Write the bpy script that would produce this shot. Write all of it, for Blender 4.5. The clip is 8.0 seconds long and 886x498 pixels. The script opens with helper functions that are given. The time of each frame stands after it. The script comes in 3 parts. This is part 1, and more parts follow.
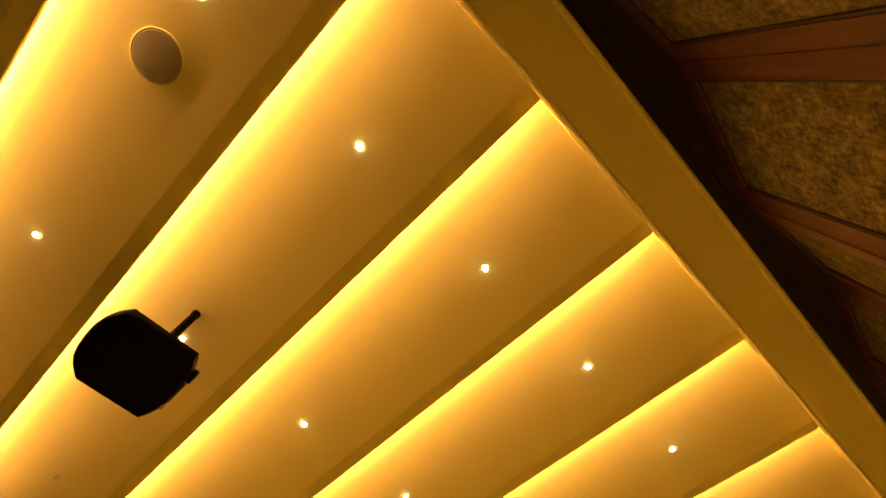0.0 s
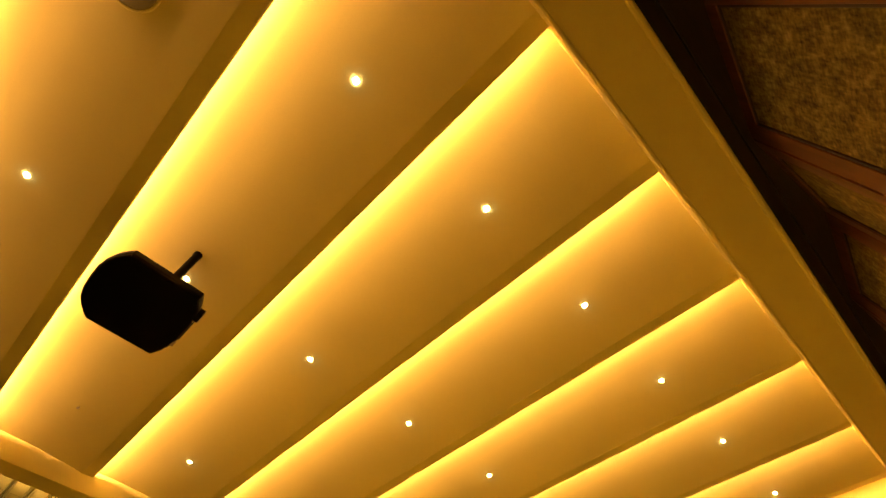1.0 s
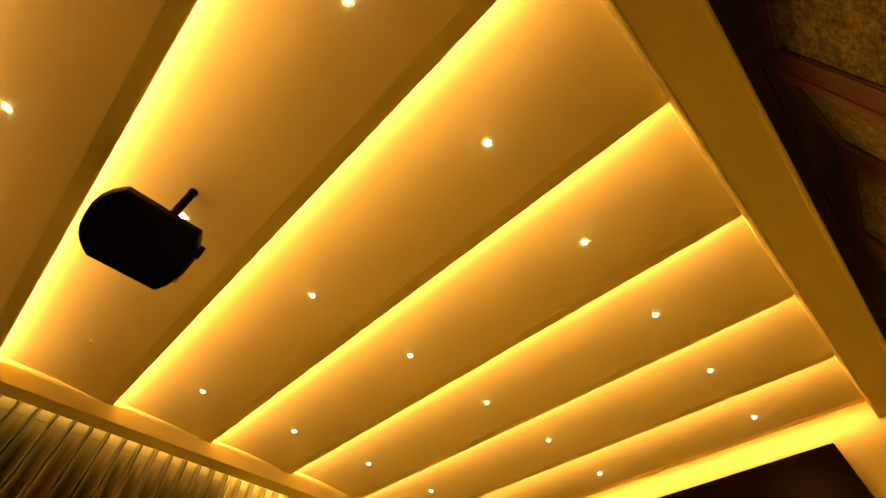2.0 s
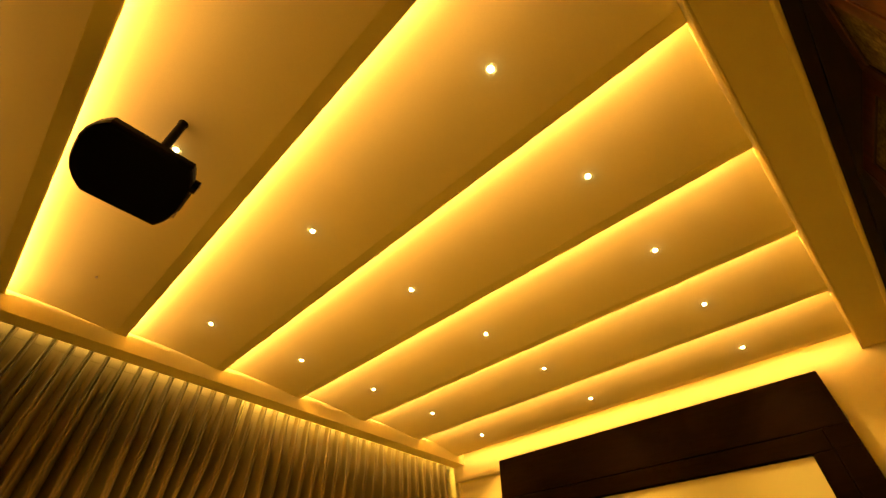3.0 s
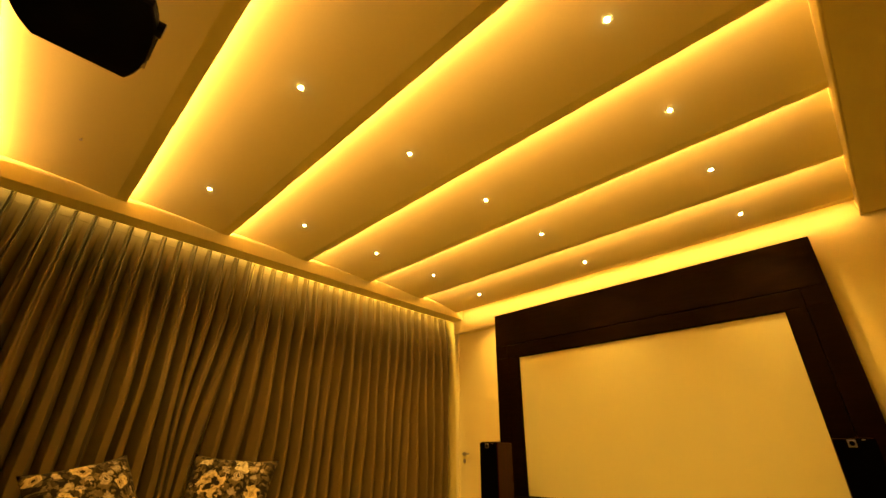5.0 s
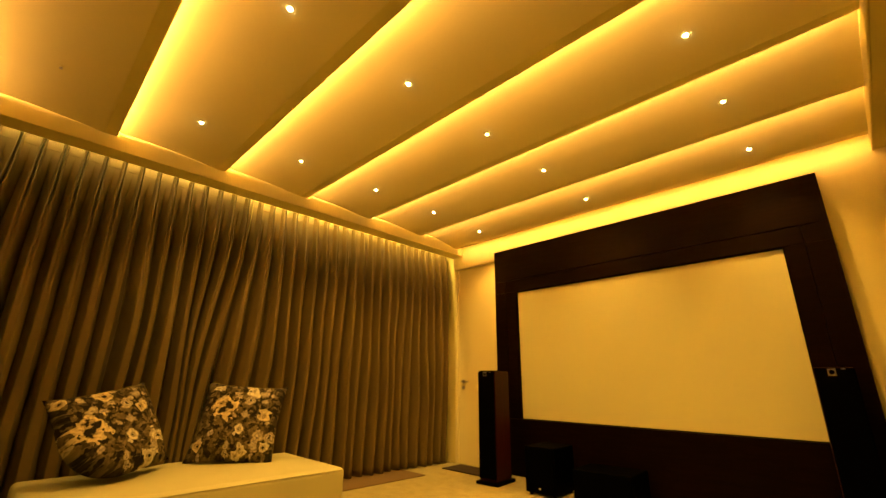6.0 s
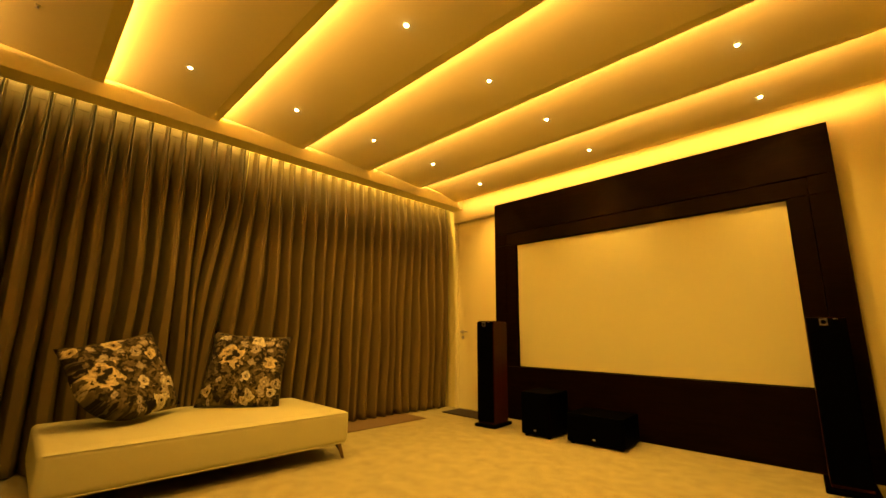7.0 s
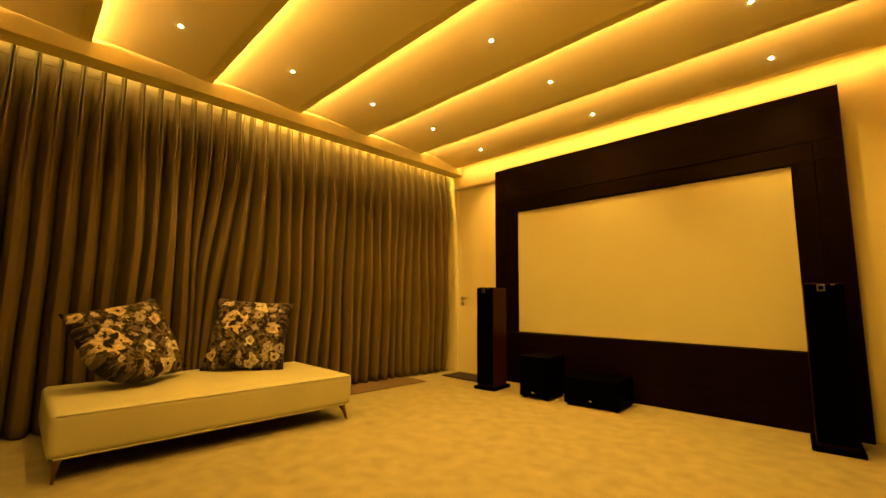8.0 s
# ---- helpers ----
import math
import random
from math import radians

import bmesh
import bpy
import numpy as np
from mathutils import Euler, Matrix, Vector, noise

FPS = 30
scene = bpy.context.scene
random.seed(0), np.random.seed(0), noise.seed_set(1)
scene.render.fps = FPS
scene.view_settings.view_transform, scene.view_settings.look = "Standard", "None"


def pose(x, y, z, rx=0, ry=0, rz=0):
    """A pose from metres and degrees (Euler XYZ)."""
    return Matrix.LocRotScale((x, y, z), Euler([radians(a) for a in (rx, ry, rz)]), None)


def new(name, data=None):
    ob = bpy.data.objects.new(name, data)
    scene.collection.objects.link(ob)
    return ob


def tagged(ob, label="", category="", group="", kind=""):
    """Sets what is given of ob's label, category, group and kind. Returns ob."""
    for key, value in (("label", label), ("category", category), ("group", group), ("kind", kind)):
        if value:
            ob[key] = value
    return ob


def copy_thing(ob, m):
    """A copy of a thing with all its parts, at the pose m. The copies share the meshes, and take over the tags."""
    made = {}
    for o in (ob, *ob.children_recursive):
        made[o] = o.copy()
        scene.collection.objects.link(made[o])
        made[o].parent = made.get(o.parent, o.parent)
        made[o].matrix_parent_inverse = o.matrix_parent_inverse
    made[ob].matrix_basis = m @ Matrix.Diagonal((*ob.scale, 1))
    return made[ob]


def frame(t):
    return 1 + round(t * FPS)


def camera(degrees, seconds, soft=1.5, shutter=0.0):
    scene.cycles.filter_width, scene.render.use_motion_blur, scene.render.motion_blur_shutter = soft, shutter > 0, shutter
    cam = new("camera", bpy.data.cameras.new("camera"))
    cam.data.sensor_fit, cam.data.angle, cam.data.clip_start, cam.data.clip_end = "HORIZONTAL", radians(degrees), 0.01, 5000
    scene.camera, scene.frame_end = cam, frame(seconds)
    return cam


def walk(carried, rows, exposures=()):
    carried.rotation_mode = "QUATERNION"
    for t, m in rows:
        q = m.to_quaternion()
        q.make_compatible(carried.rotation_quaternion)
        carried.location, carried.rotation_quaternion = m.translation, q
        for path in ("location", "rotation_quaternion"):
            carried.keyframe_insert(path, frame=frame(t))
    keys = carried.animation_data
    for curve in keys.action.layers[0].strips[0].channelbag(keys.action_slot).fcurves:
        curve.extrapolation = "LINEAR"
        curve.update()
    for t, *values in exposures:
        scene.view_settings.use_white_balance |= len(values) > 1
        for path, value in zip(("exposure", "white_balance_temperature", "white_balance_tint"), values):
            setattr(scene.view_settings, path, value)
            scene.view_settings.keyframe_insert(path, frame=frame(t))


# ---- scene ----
# seconds, x, y, z, yaw, pitch, roll
PATH = [
    (0.0, 0.063, -0.061, 1.013, 46.13, 68.13, 1.70),
    (0.5, 0.056, -0.064, 1.023, 45.39, 64.27, 0.98),
    (1.0, 0.051, -0.066, 1.024, 45.25, 60.08, 0.80),
    (1.5, 0.037, -0.057, 1.026, 45.01, 56.16, 0.52),
    (3.0, 0.016, -0.032, 1.037, 44.98, 43.44, 0.38),
    (3.5, 0.006, -0.014, 1.039, 45.05, 39.37, 0.45),
    (4.0, 0.000, 0.000, 1.037, 45.10, 34.92, 0.52),
    (4.5, -0.008, 0.013, 1.032, 45.13, 30.73, 0.56),
    (5.0, -0.021, 0.029, 1.029, 45.10, 26.05, 0.57),
    (6.5, -0.034, 0.041, 1.024, 44.99, 14.13, 0.57),
    (7.0, -0.042, 0.047, 1.018, 44.93, 11.27, 0.55),
    (7.5, -0.048, 0.046, 1.012, 44.85, 8.83, 0.51),
    (8.0, -0.056, 0.046, 1.007, 44.79, 6.90, 0.54),
]
cam = camera(93.0, 8.0)
walk(cam, [(t, pose(x, y, z, 90 + pitch, 0, yaw) @ pose(0, 0, 0, 0, 0, roll)) for t, x, y, z, yaw, pitch, roll in PATH],
     exposures=[(0.0, 0.17), (3.5, 0.14), (8.0, 0.13)])

# ---- plan, in metres ----
WALL_Y, BACK_Y = 4.575, -2.9          # screen wall, wall behind
CORNICE_X, CURTAIN_X, LEFT_X = -4.144, -4.475, -4.72
BEAM_X0, BEAM_X1, RIGHT_X = 0.300, 0.550, 1.15
LIP_Z, CORNICE_Z, BEAM_Z, TOP_Z = 2.957, 2.843, 2.840, 3.25
LAST_DROP = 0.030                     # the board before the screen wall hangs a little lower
LIP_0, PITCH = -2.304, 0.861          # first ceiling lip and the spacing of the lips
LIPS = [LIP_0 + PITCH * k for k in range(8)]
LIPS[1] += 0.015
LIPS[2] += 0.015

# ---- world and lights ----
world = bpy.data.worlds.new("night")
scene.world = world
world.use_nodes = True
world.node_tree.nodes["Background"].inputs[0].default_value = (0.02, 0.018, 0.015, 1)
world.node_tree.nodes["Background"].inputs[1].default_value = 0.05

LED = (1.0, 0.443, 0.126)
SLOT_LED = (1.0, 0.60, 0.13)
LED_WATTS = 57.0
SPOT_WATTS = 64.0
SPOT = (1.0, 0.51, 0.09)


def strip_light(name, x0, x1, y, z, rx, watts, width=0.02):
    """A long thin lamp along x, its light along its own -z turned by rx."""
    lamp = bpy.data.lights.new(name, "AREA")
    lamp.shape, lamp.size, lamp.size_y = "RECTANGLE", x1 - x0, width
    lamp.energy, lamp.color = watts, LED
    ob = new(name, lamp)
    ob.matrix_world = pose((x0 + x1) / 2, y, z, rx, 0, 0)
    return ob


for lip in LIPS[1:]:
    strip_light("cove_led", CORNICE_X + 0.02, BEAM_X0 - 0.02, lip - 0.085, LIP_Z + 0.020, 94, LED_WATTS, 0.012)
strip_light("cove_led", CORNICE_X + 0.02, BEAM_X0 - 0.02, WALL_Y - 0.131, LIP_Z - LAST_DROP + 0.036, 10, 17.0, 0.02)
for y0, y1, watts in ((-2.5, 0.4, 9.0), (0.4, 1.5, 5.0), (1.5, 4.4, 26.0)):
    slot_lamp = bpy.data.lights.new("curtain_led", "AREA")
    slot_lamp.shape, slot_lamp.size, slot_lamp.size_y = "RECTANGLE", y1 - y0, 0.012
    slot_lamp.energy, slot_lamp.color = watts, SLOT_LED
    new("curtain_led", slot_lamp).matrix_world = pose(CORNICE_X - 0.214, (y0 + y1) / 2, CORNICE_Z + 0.11, 0, 0, 90) @ pose(0, 0, 0, 14, 0, 0)


# ---- materials ----
def material(name, color, rough=0.6, metal=0.0, vary=0.12, scale=6.0, fine=120.0, bump=0.15, depth=0.002, sheen=0.0, coat=0.0, spec=0.5):
    """A surface with stains at one scale and grain at another."""
    m = bpy.data.materials.new(name)
    m.use_nodes = True
    n, l = m.node_tree.nodes, m.node_tree.links
    b = n["Principled BSDF"]
    co = n.new("ShaderNodeTexCoord")
    big, small = n.new("ShaderNodeTexNoise"), n.new("ShaderNodeTexNoise")
    big.inputs["Scale"].default_value, big.inputs["Detail"].default_value = scale, 4
    small.inputs["Scale"].default_value, small.inputs["Detail"].default_value = fine, 3
    l.new(co.outputs["Object"], big.inputs["Vector"]), l.new(co.outputs["Object"], small.inputs["Vector"])
    add = n.new("ShaderNodeMath")
    add.operation = "ADD"
    l.new(big.outputs["Fac"], add.inputs[0]), l.new(small.outputs["Fac"], add.inputs[1])
    ramp = n.new("ShaderNodeMapRange")
    ramp.inputs["From Min"].default_value, ramp.inputs["From Max"].default_value = 0.6, 1.4
    ramp.inputs["To Min"].default_value, ramp.inputs["To Max"].default_value = 1 - vary, 1 + vary
    l.new(add.outputs[0], ramp.inputs["Value"])
    mix = n.new("ShaderNodeVectorMath")
    mix.operation = "SCALE"
    mix.inputs[0].default_value = color
    l.new(ramp.outputs[0], mix.inputs["Scale"])
    l.new(mix.outputs[0], b.inputs["Base Color"])
    rr = n.new("ShaderNodeMapRange")
    rr.inputs["To Min"].default_value, rr.inputs["To Max"].default_value = max(rough - 0.1, 0.03), min(rough + 0.1, 1)
    l.new(big.outputs["Fac"], rr.inputs["Value"]), l.new(rr.outputs[0], b.inputs["Roughness"])
    b.inputs["Metallic"].default_value = metal
    b.inputs["Sheen Weight"].default_value, b.inputs["Sheen Roughness"].default_value = sheen, 0.4
    b.inputs["Coat Weight"].default_value = coat
    b.inputs["Specular IOR Level"].default_value = spec
    if bump:
        bu = n.new("ShaderNodeBump")
        bu.inputs["Strength"].default_value, bu.inputs["Distance"].default_value = bump, depth
        l.new(small.outputs["Fac"], bu.inputs["Height"]), l.new(bu.outputs[0], b.inputs["Normal"])
    return m


def wood(name, dark, light, rough=0.4, stretch=(1, 1, 14), coat=0.0, spec=0.5):
    """Veneer with grain drawn out along one axis."""
    m = material(name, dark, rough, vary=0.1, bump=0.05, coat=coat, spec=spec)
    n, l = m.node_tree.nodes, m.node_tree.links
    co, mp, wv = n.new("ShaderNodeTexCoord"), n.new("ShaderNodeMapping"), n.new("ShaderNodeTexNoise")
    mp.inputs["Scale"].default_value = [14 / s for s in stretch]
    wv.inputs["Scale"].default_value, wv.inputs["Detail"].default_value, wv.inputs["Distortion"].default_value = 3.0, 6, 0.6
    ramp = n.new("ShaderNodeValToRGB")
    ramp.color_ramp.elements[0].position, ramp.color_ramp.elements[1].position = 0.35, 0.68
    ramp.color_ramp.elements[0].color, ramp.color_ramp.elements[1].color = (*dark, 1), (*light, 1)
    l.new(co.outputs["Object"], mp.inputs["Vector"]), l.new(mp.outputs[0], wv.inputs["Vector"])
    l.new(wv.outputs["Fac"], ramp.inputs["Fac"]), l.new(ramp.outputs[0], n["Principled BSDF"].inputs["Base Color"])
    return m


def glowing(name, color, strength):
    m = bpy.data.materials.new(name)
    m.use_nodes = True
    b = m.node_tree.nodes["Principled BSDF"]
    b.inputs["Base Color"].default_value = (0.8, 0.8, 0.8, 1)
    b.inputs["Emission Color"].default_value, b.inputs["Emission Strength"].default_value = (*color, 1), strength
    return m


PAINT_CEILING = material("ceiling_paint", (0.81, 0.74, 0.315), 0.75, vary=0.04, scale=1.2, fine=220, bump=0.05, spec=0.2)
PAINT_WALL = material("wall_paint", (0.86, 0.785, 0.30), 0.65, vary=0.04, scale=1.0, fine=180, bump=0.08)
PAINT_DOOR = material("door_paint", (0.86, 0.785, 0.39), 0.45, vary=0.03, scale=1.5, fine=90, bump=0.03)
SCREEN = material("screen_fabric", (0.615, 0.605, 0.305), 0.8, vary=0.015, scale=0.8, fine=400, bump=0.03)
VENEER = wood("dark_veneer", (0.0034, 0.0014, 0.00025), (0.0075, 0.0033, 0.0005), 0.42, (10, 1, 1), 0.0, 0.02)
GROOVE = material("groove_shadow_gap", (0.012, 0.006, 0.004), 0.6, bump=0)
BLACK_LACQUER = material("black_lacquer", (0.0007, 0.0006, 0.0006), 0.5, vary=0.2, bump=0.02, spec=0.01)
BLACK_CLOTH = material("black_grille_cloth", (0.0012, 0.0012, 0.0012), 0.9, vary=0.2, fine=500, bump=0.2, spec=0.0)
CHERRY = wood("cherry_veneer", (0.021, 0.0024, 0.0013), (0.036, 0.0045, 0.0022), 0.5, (1, 1, 14), 0.0, 0.15)
STEEL = material("brushed_steel", (0.60, 0.58, 0.55), 0.3, 1.0, vary=0.08, bump=0.03)
GUNMETAL = material("gunmetal", (0.16, 0.10, 0.06), 0.35, 1.0, vary=0.1, bump=0.03)
LEATHER = material("cream_leather", (0.545, 0.535, 0.280), 0.48, vary=0.05, scale=3, fine=260, bump=0.25, depth=0.001)
creases, soft = LEATHER.node_tree.nodes.new("ShaderNodeTexNoise"), LEATHER.node_tree.nodes.new("ShaderNodeBump")
creases.inputs["Scale"].default_value, creases.inputs["Detail"].default_value, creases.inputs["Distortion"].default_value = 4.5, 3, 1.4
soft.inputs["Strength"].default_value, soft.inputs["Distance"].default_value = 0.18, 0.02
LEATHER.node_tree.links.new(LEATHER.node_tree.nodes["Bump"].outputs[0], soft.inputs["Normal"])
LEATHER.node_tree.links.new(LEATHER.node_tree.nodes["Texture Coordinate"].outputs["Object"], creases.inputs["Vector"])
LEATHER.node_tree.links.new(creases.outputs["Fac"], soft.inputs["Height"])
LEATHER.node_tree.links.new(soft.outputs[0], LEATHER.node_tree.nodes["Principled BSDF"].inputs["Normal"])
CARPET = material("carpet_pile", (0.355, 0.325, 0.137), 0.95, vary=0.34, scale=8.5, fine=420, bump=0.7, depth=0.006, sheen=0.2)
CURTAIN = material("curtain_cloth", (0.146, 0.106, 0.028), 0.45, vary=0.1, scale=2.5, fine=500, bump=0.12, sheen=0.06, spec=0.55)
CURTAIN.node_tree.nodes["Principled BSDF"].inputs["Sheen Tint"].default_value = (0.75, 0.80, 0.40, 1)
RUG = material("brown_mat_weave", (0.14, 0.090, 0.034), 0.95, vary=0.15, scale=8, fine=300, bump=0.5)
DARK_MAT = material("dark_mat_weave", (0.03, 0.02, 0.014), 0.95, vary=0.2, scale=8, fine=300, bump=0.5)
DARK_WOOD = wood("dark_stained_wood", (0.012, 0.004, 0.003), (0.024, 0.008, 0.005), 0.5, (1, 10, 1))
RED_WOOD = wood("reddish_wood", (0.075, 0.021, 0.008), (0.13, 0.038, 0.013), 0.5, (1, 1, 12))
SPEAKER_GREY = material("speaker_grille", (0.30, 0.27, 0.20), 0.6, vary=0.05, fine=600, bump=0.3)
PLASTIC = material("matte_black_plastic", (0.0018, 0.0015, 0.0012), 0.36, vary=0.15, fine=300, bump=0.1, spec=0.08)
LAMP_GLOW = glowing("lamp_glow", (1.0, 0.82, 0.48), 75.0)


# ---- mesh helpers ----
def part(name, bm, mat, parent=None, label="", smooth=False):
    """Links a bmesh as one mesh object, under a thing or a part."""
    me = bpy.data.meshes.new(name)
    bm.normal_update()
    bm.to_mesh(me)
    bm.free()
    me.materials.append(mat)
    if smooth:
        for p in me.polygons:
            p.use_smooth = True
    ob = new(name, me)
    if parent:
        ob.parent = parent
    if label:
        tagged(ob, label)
    return ob


def thing(name, m, label, category, group="", kind=""):
    """An Empty at a thing's base."""
    ob = new(name)
    ob.matrix_basis = m
    ob.empty_display_size = 0.1
    return tagged(ob, label, category, group, kind)


def box(x0, x1, y0, y1, z0, z1, bevel=0.0, segments=2, bm=None):
    one = bmesh.new()
    bmesh.ops.create_cube(one, size=1, matrix=Matrix.Translation(((x0 + x1) / 2, (y0 + y1) / 2, (z0 + z1) / 2)) @ Matrix.Diagonal((x1 - x0, y1 - y0, z1 - z0, 1)))
    if bevel:
        bmesh.ops.bevel(one, geom=one.edges[:], offset=bevel, segments=segments, affect="EDGES", profile=0.5)
    if bm is None:
        return one
    me = bpy.data.meshes.new("joined")
    one.to_mesh(me)
    one.free()
    bm.from_mesh(me)
    bpy.data.meshes.remove(me)
    return bm


def rod(p, q, r0, r1=None, sides=20, bm=None):
    """A round bar from p to q."""
    bm = bm or bmesh.new()
    p, q = Vector(p), Vector(q)
    m = Matrix.Translation((p + q) / 2) @ (q - p).to_track_quat("Z", "Y").to_matrix().to_4x4()
    bmesh.ops.create_cone(bm, cap_ends=True, segments=sides, radius1=r0, radius2=r0 if r1 is None else r1, depth=(q - p).length, matrix=m)
    return bm


def lathe(profile, sides=32):
    """A turned shape from (radius, height) pairs."""
    bm = bmesh.new()
    rings = [[bm.verts.new((r * math.cos(2 * math.pi * i / sides), r * math.sin(2 * math.pi * i / sides), z)) for i in range(sides)] for r, z in profile]
    for a, b in zip(rings, rings[1:]):
        for i in range(sides):
            bm.faces.new((a[i], a[(i + 1) % sides], b[(i + 1) % sides], b[i]))
    bm.faces.new(rings[-1])
    bm.faces.new(rings[0][::-1])
    return bm


def grid(nu, nv, place):
    """A sheet of nu by nv quads, its corners from place(u, v)."""
    bm = bmesh.new()
    vs = [[bm.verts.new(place(i / nu, j / nv)) for j in range(nv + 1)] for i in range(nu + 1)]
    for i in range(nu):
        for j in range(nv):
            bm.faces.new((vs[i][j], vs[i + 1][j], vs[i + 1][j + 1], vs[i][j + 1]))
    return bm


def extrude_x(points, x0, x1):
    """A solid whose outline in y and z is given, from x0 to x1."""
    bm = bmesh.new()
    a, b = [bm.verts.new((x0, y, z)) for y, z in points], [bm.verts.new((x1, y, z)) for y, z in points]
    n = len(points)
    for i in range(n):
        bm.faces.new((a[i], a[(i + 1) % n], b[(i + 1) % n], b[i]))
    bm.faces.new(a[::-1])
    bm.faces.new(b)
    bmesh.ops.recalc_face_normals(bm, faces=bm.faces[:])
    return bm


def setting(name, bm, mat, label, category):
    return tagged(part(name, bm, mat), label, category, kind="structure")


def smoothstep(a, b, x):
    x = min(max((x - a) / (b - a), 0), 1)
    return x * x * (3 - 2 * x)


# ---- the shell of the room ----
floor = setting("floor", box(LEFT_X - 0.2, RIGHT_X + 0.2, BACK_Y - 0.2, WALL_Y + 0.2, -0.15, 0.0), CARPET, "cream cut-pile carpet with mottled tufts", "floor")
setting("wall_north", box(LEFT_X - 0.2, RIGHT_X + 0.2, WALL_Y, WALL_Y + 0.2, 0, TOP_Z), PAINT_WALL, "smooth cream painted wall behind the screen", "wall")
setting("wall_west", box(LEFT_X - 0.2, LEFT_X, BACK_Y, WALL_Y, 0, TOP_Z), PAINT_WALL, "cream painted wall behind the curtains", "wall")
setting("wall_south", box(LEFT_X - 0.2, RIGHT_X + 0.2, BACK_Y - 0.2, BACK_Y, 0, TOP_Z), DARK_WOOD, "plain dark stained wood back wall", "wall")
setting("wall_east", box(RIGHT_X, RIGHT_X + 0.2, BACK_Y, WALL_Y, 0, TOP_Z), DARK_WOOD, "dark stained wood side wall", "wall")
setting("slab", box(LEFT_X - 0.2, RIGHT_X + 0.2, BACK_Y - 0.2, WALL_Y + 0.2, TOP_Z, TOP_Z + 0.15), PAINT_CEILING, "plain plaster slab over the coves", "ceiling")


def ceiling_profile(y0, y1, last=False):
    """One ceiling board from the cove at y0 to the lip at y1."""
    w = y1 - y0
    drop = LAST_DROP if last else 0.0
    low = [(y0 - 0.135, 0.050), (y0 - 0.02, 0.050)]
    low += [(y0 + r, 0.050 - (0.050 + drop) * (r / (w - 0.085)) ** 2.0) for r in (0.08, 0.16, 0.24, 0.32, 0.40, 0.48, 0.56, 0.64, 0.71) if r < w - 0.1]
    low += [(y1 - 0.085, -drop), (y1 - 0.075, 0.001 - drop), (y1 - 0.006, 0.004 - drop), (y1, 0.007 - drop)]
    up = [(y1, 0.020), (y1 - 0.006, 0.020), (y1 - 0.008, 0.010), (y1 - 0.128, 0.010), (y1 - 0.13, 0.12), (y0 - 0.135, 0.12)]
    if last:
        up = [(y1, 0.010 - drop), (y1 - 0.09, 0.014 - drop), (y1 - 0.10, 0.12), (y0 - 0.135, 0.12)]
    return [(y, LIP_Z + z) for y, z in low + up]


edges = [BACK_Y + 0.08] + LIPS + [WALL_Y - 0.12]
for k, (a, b) in enumerate(zip(edges, edges[1:])):
    board = part("ceiling_board", extrude_x(ceiling_profile(a, b, k == len(edges) - 2), CORNICE_X + 0.001, BEAM_X0 - 0.001), PAINT_CEILING)
    tagged(board, "cream plaster ceiling board sloping down to a lip that hides a light strip", "ceiling", kind="structure")

# cornice over the curtains and beam along the other side
setting("cornice", box(CORNICE_X - 0.200, CORNICE_X, BACK_Y, WALL_Y, CORNICE_Z, TOP_Z, 0.004), PAINT_CEILING, "cream plaster pelmet over the curtains", "cornice")
setting("beam", box(BEAM_X0, BEAM_X1, BACK_Y, WALL_Y, BEAM_Z, TOP_Z, 0.004), PAINT_CEILING, "cream plaster beam along the ceiling's edge", "beam")
setting("beam_bead_inner", rod((BEAM_X0 + 0.004, BACK_Y + 0.01, BEAM_Z + 0.001), (BEAM_X0 + 0.004, WALL_Y - 0.002, BEAM_Z + 0.001), 0.009, sides=12), PAINT_CEILING, "thin round cream bead along the beam", "trim")
setting("beam_bead_outer", rod((BEAM_X1 - 0.003, BACK_Y + 0.01, BEAM_Z + 0.002), (BEAM_X1 - 0.003, WALL_Y - 0.002, BEAM_Z + 0.002), 0.015, sides=12), PAINT_CEILING, "thin round cream bead along the beam", "trim")
setting("slot_ceiling", box(BEAM_X1, RIGHT_X, BACK_Y, WALL_Y, 2.96, 3.00), DARK_WOOD, "dark stained board over the folding panels", "ceiling")
setting("slot_fascia", box(BEAM_X1 + 0.0005, BEAM_X1 + 0.02, BACK_Y, WALL_Y, BEAM_Z + 0.032, 2.96), RED_WOOD, "reddish wood lining behind the beam", "trim")

# ---- downlights ----
first = thing("downlight", pose(0, 0, 0), "small round recessed ceiling downlight, lit, slim cream rim", "downlight", "downlights in the ceiling")
part("rim", lathe([(0.0185, 0.012), (0.032, 0.012), (0.032, -0.0005), (0.030, -0.0015), (0.026, -0.0015), (0.0185, 0.001)], 28), PAINT_CEILING, first)
part("reflector", lathe([(0.0186, 0.010), (0.0186, 0.001), (0.0140, -0.0005)], 28), STEEL, first, "polished reflector ring")
part("lens", lathe([(0.0138, 0.010), (0.0138, -0.001), (0.0125, -0.0045), (0.009, -0.007), (0.005, -0.008), (0.001, -0.0083)], 24), LAMP_GLOW, first, "glowing frosted lens", smooth=True)
spot = bpy.data.lights.new("downlight_beam", "SPOT")
spot.energy, spot.color, spot.spot_size, spot.spot_blend, spot.shadow_soft_size = SPOT_WATTS, SPOT, radians(106), 1.0, 0.035
beam_lamp = new("beam_lamp", spot)
beam_lamp.parent, beam_lamp.location = first, (0, 0, -0.05)
